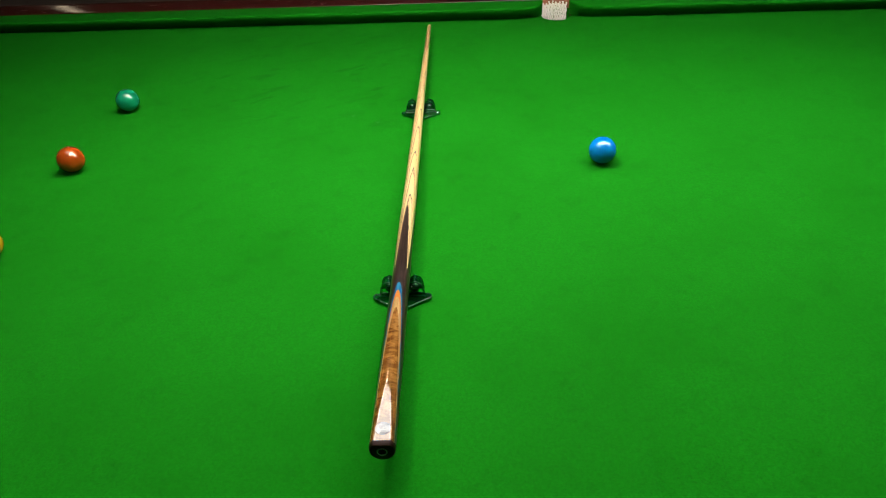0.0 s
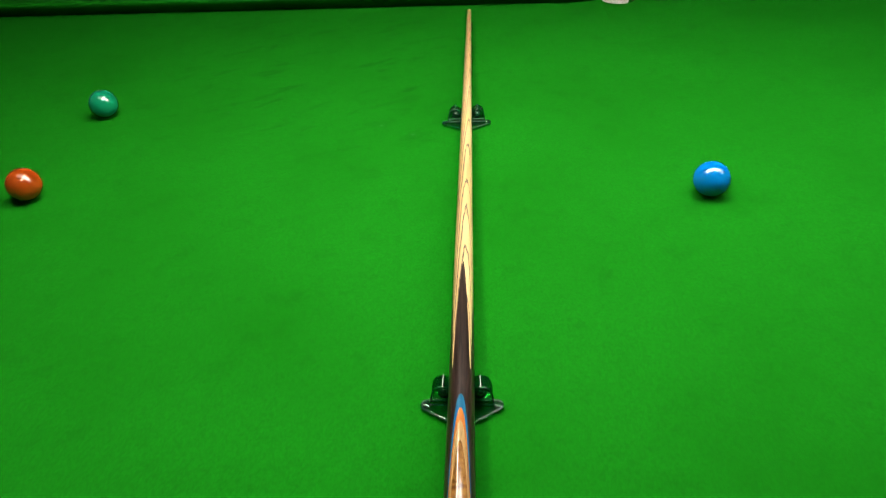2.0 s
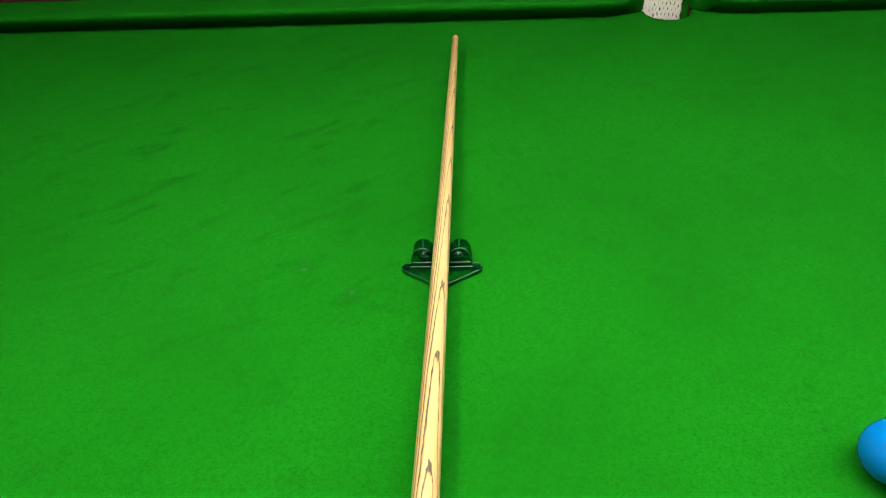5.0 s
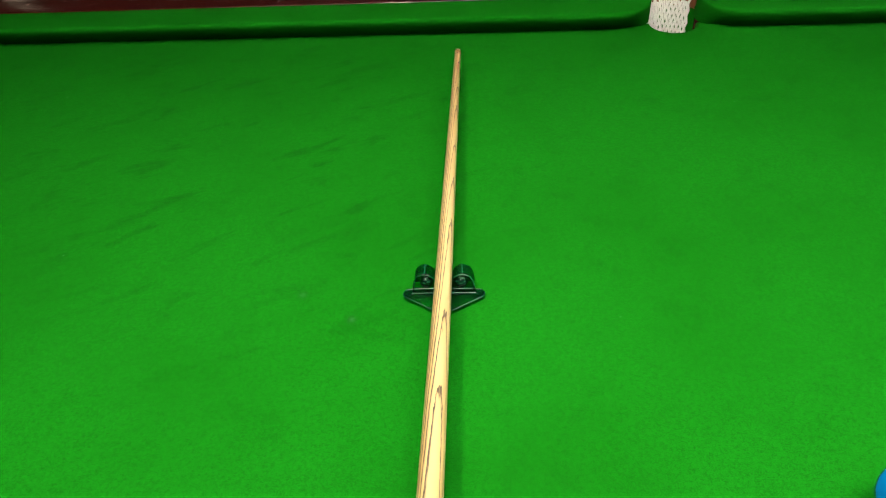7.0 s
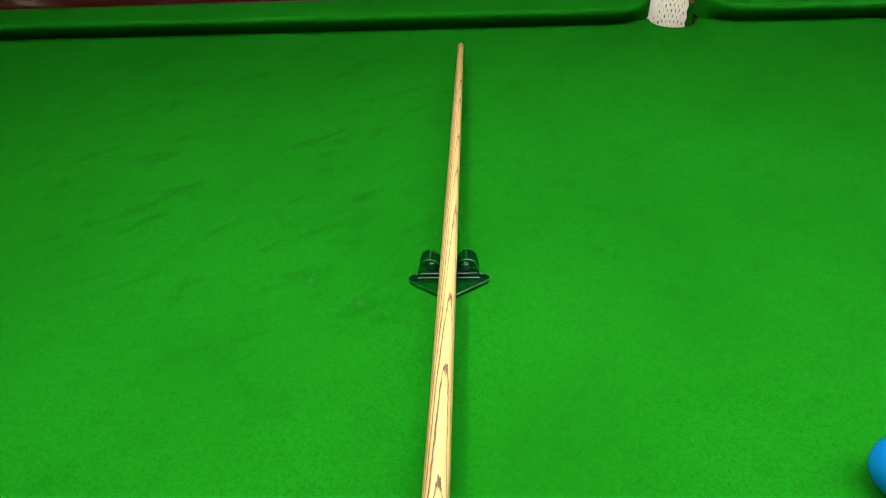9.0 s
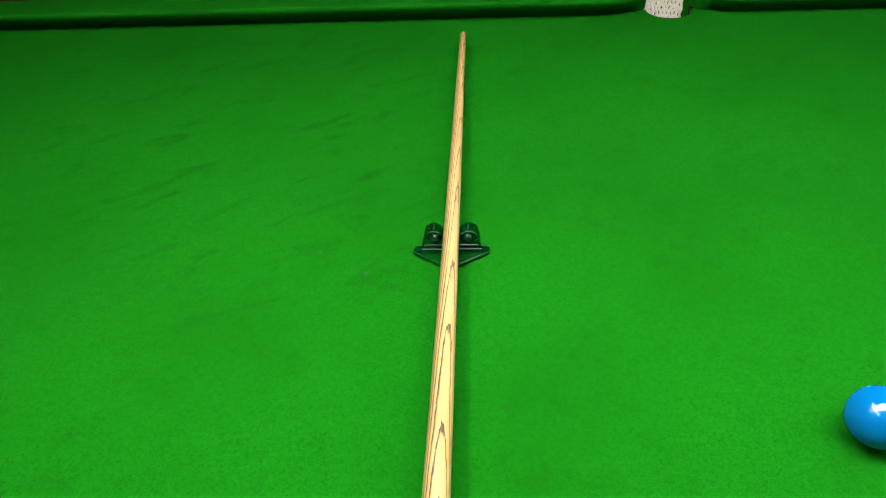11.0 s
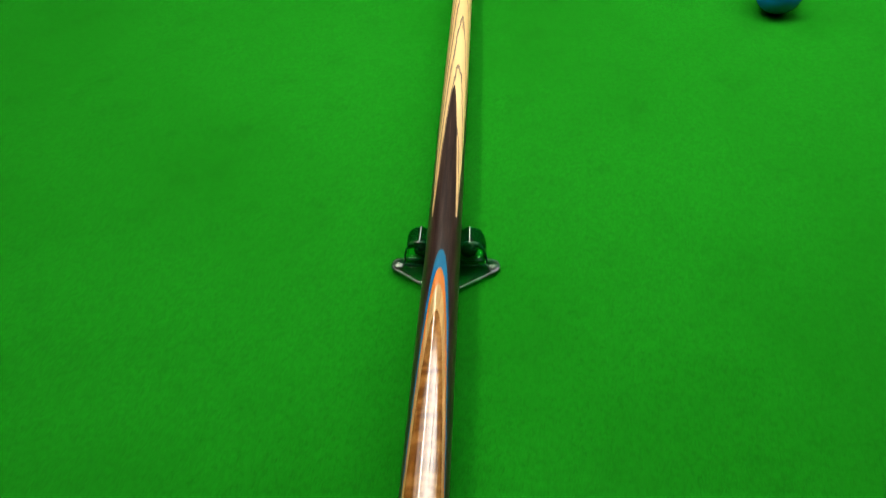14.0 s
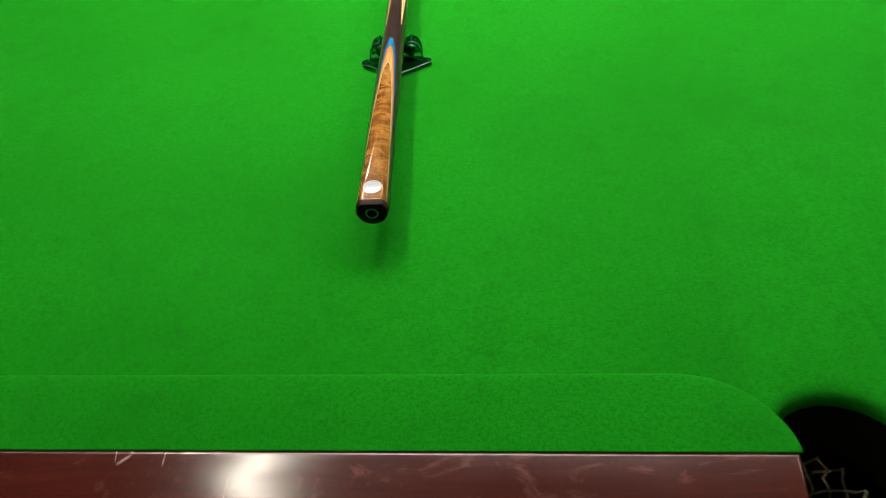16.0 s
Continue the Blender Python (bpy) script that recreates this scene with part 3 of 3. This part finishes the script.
# layered veneers round the walnut front splice
part("blue_veneer", inlay(along(-0.438), 0.0062, 76, 0.43, 0.00020), M_BLUE, cue, sharp=60)
part("orange_veneer", inlay(along(-0.456), 0.0064, 73.0, 0.45, 0.00030), M_ORANGE, cue, sharp=60)
part("pale_veneer", inlay(along(-0.471), 0.0066, 71.0, 0.46, 0.00040), M_PALE, cue, sharp=60)
part("walnut_splice", inlay(along(-0.494), 0.0068, 66, 0.50, 0.00052), M_BURL, cue, "glossy figured walnut splice", sharp=60)

# end cap with its threaded hole
bm = bmesh.new()
rings = []
for y, s in ((0.0072, 1.012), (0.0045, 1.015), (0.0018, 0.985), (0.0004, 0.93), (0.0, 0.85), (0.0, 0.42), (0.0012, 0.37), (0.012, 0.35)):
    ring = []
    for k in range(48):
        p = cue_point(0.006, 2 * math.pi * k / 48)
        ring.append((p.x * s, y, p.z * s))
    rings.append(ring)
skin(bm, rings, True, False)
cap = part("end_cap", bm, M_RUBBER, cue, "black butt cap with a screw hole")
bm = bmesh.new()
rings = [[((0.0052 + 0.0007 * math.cos(b)) * math.cos(2 * math.pi * k / 32), -0.0001 + 0.0005 * math.sin(b), (0.0052 + 0.0007 * math.cos(b)) * math.sin(2 * math.pi * k / 32) - 0.0006) for b in [2 * math.pi * j / 8 for j in range(8)]] for k in range(33)]
skin(bm, rings, True, False)
part("hole_ring", bm, M_RING, cap)

# round badge set into the flat
by, br = along(-0.700), 0.0086


def on_flat(x, y, h):
    return Vector((x, y, radius(y) - 0.0042 * (1 - y / 0.088) + 0.0006 + h))


bm = bmesh.new()
skin(bm, [[on_flat(br * s * math.cos(2 * math.pi * k / 40), by + br * s * math.sin(2 * math.pi * k / 40), h) for k in range(40)] for s, h in ((1.0, -0.0004), (1.0, 0.0001), (0.96, 0.0002))], True, True)
badge = part("badge", bm, M_BADGE, cue, "round silver-white badge")
bm = bmesh.new()
for x0, y0, w, hh in ((-0.0012, 0.0026, 0.0064, 0.0018), (-0.0022, 0.0002, 0.0036, 0.0022), (0.0024, -0.0004, 0.0030, 0.0012), (0.0004, -0.0036, 0.0060, 0.0011)):
    f = [bm.verts.new(on_flat(x0 + sx * w / 2, by + y0 + sy * hh / 2, 0.0005)) for sx, sy in ((-1, -1), (1, -1), (1, 1), (-1, 1))]
    bm.faces.new(f)
part("badge_mark", bm, M_BADGE_MARK, badge)

# brass ferrule and leather tip
bm = bmesh.new()
rt = radius(CUE_L)
skin(bm, [[(rt * s * math.sin(2 * math.pi * k / 32), y, rt * s * math.cos(2 * math.pi * k / 32)) for k in range(32)] for y, s in ((CUE_L - 0.0165, 1.02), (CUE_L - 0.006, 1.01))])
part("ferrule", bm, M_BRASS, cue, "brass ferrule")
bm = bmesh.new()
skin(bm, [[(rt * s * math.sin(2 * math.pi * k / 32), y, rt * s * math.cos(2 * math.pi * k / 32)) for k in range(32)] for y, s in ((CUE_L - 0.006, 1.0), (CUE_L - 0.003, 1.02), (CUE_L - 0.001, 0.8), (CUE_L, 0.3))])
part("tip", bm, M_TIP, cue, "leather tip")


# --------------------------------------------------------------- cue rests
def cue_rest(m):
    rest = thing("cue_rest", "clear dark green plastic cue rest holding the cue on the baize", "cue rest", m, "cue rests")
    # base: a flat triangle with rounded ears, its point towards the butt
    ol = []
    for cx, cy, r, a0, a1 in ((0.0, -0.021, 0.006, -118, -62), (0.0370, 0.0035, 0.0062, -60, 90), (-0.0370, 0.0035, 0.0062, 90, 240)):
        for i in range(9):
            a = radians(a0 + (a1 - a0) * i / 8)
            ol.append((cx + r * math.cos(a), cy + r * math.sin(a)))
    part("base", prism(ol, 0.0, 0.0055, 0.0014, 2), M_PLASTIC, rest, sharp=30)
    bm = bmesh.new()
    tube(bm, [(x * 0.985, y * 0.985, 0.0050) for x, y in ol + ol[:2]], 0.0008, 8)
    part("edge_bead", bm, M_RIM, rest, sharp=180)
    for y, z, w in ((0.0022, 0.0066, 0.0335), (0.0042, 0.0110, 0.0300)):
        bm = bmesh.new()
        tube(bm, [(-w, y, z), (w, y, z)], 0.0012, 10)
        part("rib", bm, M_RIM, rest, sharp=60)
    # step across the front of the housings
    part("ledge", box(-0.031, 0.031, 0.004, 0.022, 0.0052, 0.0105, 0.0016), M_PLASTIC, rest, sharp=30)
    part("cradle", box(-0.0085, 0.0085, 0.008, 0.0215, 0.010, 0.0266, 0.001), M_DARKPLASTIC, rest, sharp=30)
    for sx in (-1, 1):
        # round foot at the end of the base
        bm = bmesh.new()
        skin(bm, [[(sx * 0.0370 + r * math.cos(2 * math.pi * k / 24), 0.0035 + r * math.sin(2 * math.pi * k / 24), z) for k in range(24)] for r, z in ((0.0047, 0.0050), (0.0046, 0.0062), (0.0038, 0.0072), (0.0018, 0.0076))])
        part("foot", bm, M_SMOKED, rest, "dark round foot", sharp=30)
        # arched housing, open to the front
        ctrl = ((0.0325, 0.0060), (0.0318, 0.0140), (0.0303, 0.0210), (0.0275, 0.0264), (0.0225, 0.0292), (0.0165, 0.0290), (0.0115, 0.0255), (0.0080, 0.0190), (0.0058, 0.0120), (0.0045, 0.0060))
        cx, cz = 0.0190, 0.0170
        outer = [(sx * x, z) for x, z in ctrl]
        inner = [(sx * (cx + (x - cx) * 0.80), max(0.0085, cz + (z - cz) * 0.82)) for x, z in ctrl]
        loop = outer + inner[::-1]
        bm = bmesh.new()
        skin(bm, [[(x, y, z) for x, z in loop] for y in (0.0055, 0.0062, 0.0218, 0.0225)], True, True)
        housing = part("housing", bm, M_PLASTIC, rest, sharp=50)
        bm = bmesh.new()
        tube(bm, [(x, 0.0058, z) for x, z in outer], 0.0009, 8)
        part("housing_bead", bm, M_RIM, housing, sharp=180)
        bm = bmesh.new()
        skin(bm, [[(sx * cx + (x - sx * cx) * 0.97, y, cz + (z - cz) * 0.97) for x, z in outer] for y in (0.0200, 0.0222)], True, True)
        part("back_plate", bm, M_SMOKED, housing)
        bm = bmesh.new()
        tube(bm, [(sx * 0.0195, 0.0062, 0.0290), (sx * 0.0190, 0.0200, 0.0310)], 0.0013, 8)
        part("ridge", bm, M_RIM, housing, sharp=60)
        bm = bmesh.new()
        ball_mesh(bm, (sx * 0.0182, 0.0115, 0.0165), 0.0074, 28, 18)
        part("roller_ball", bm, M_BEARING, housing, "dark green ball", sharp=180)
    return rest


angle = math.degrees(math.atan2(-ydir.x, ydir.y))
far_rest = cue_rest(pose(-0.3625, 0.232, BED + 0.0004, 0, 0, angle))
near_rest = copy_thing(far_rest, pose(-0.3510, -0.414, BED + 0.0004, 0, 0, angle))
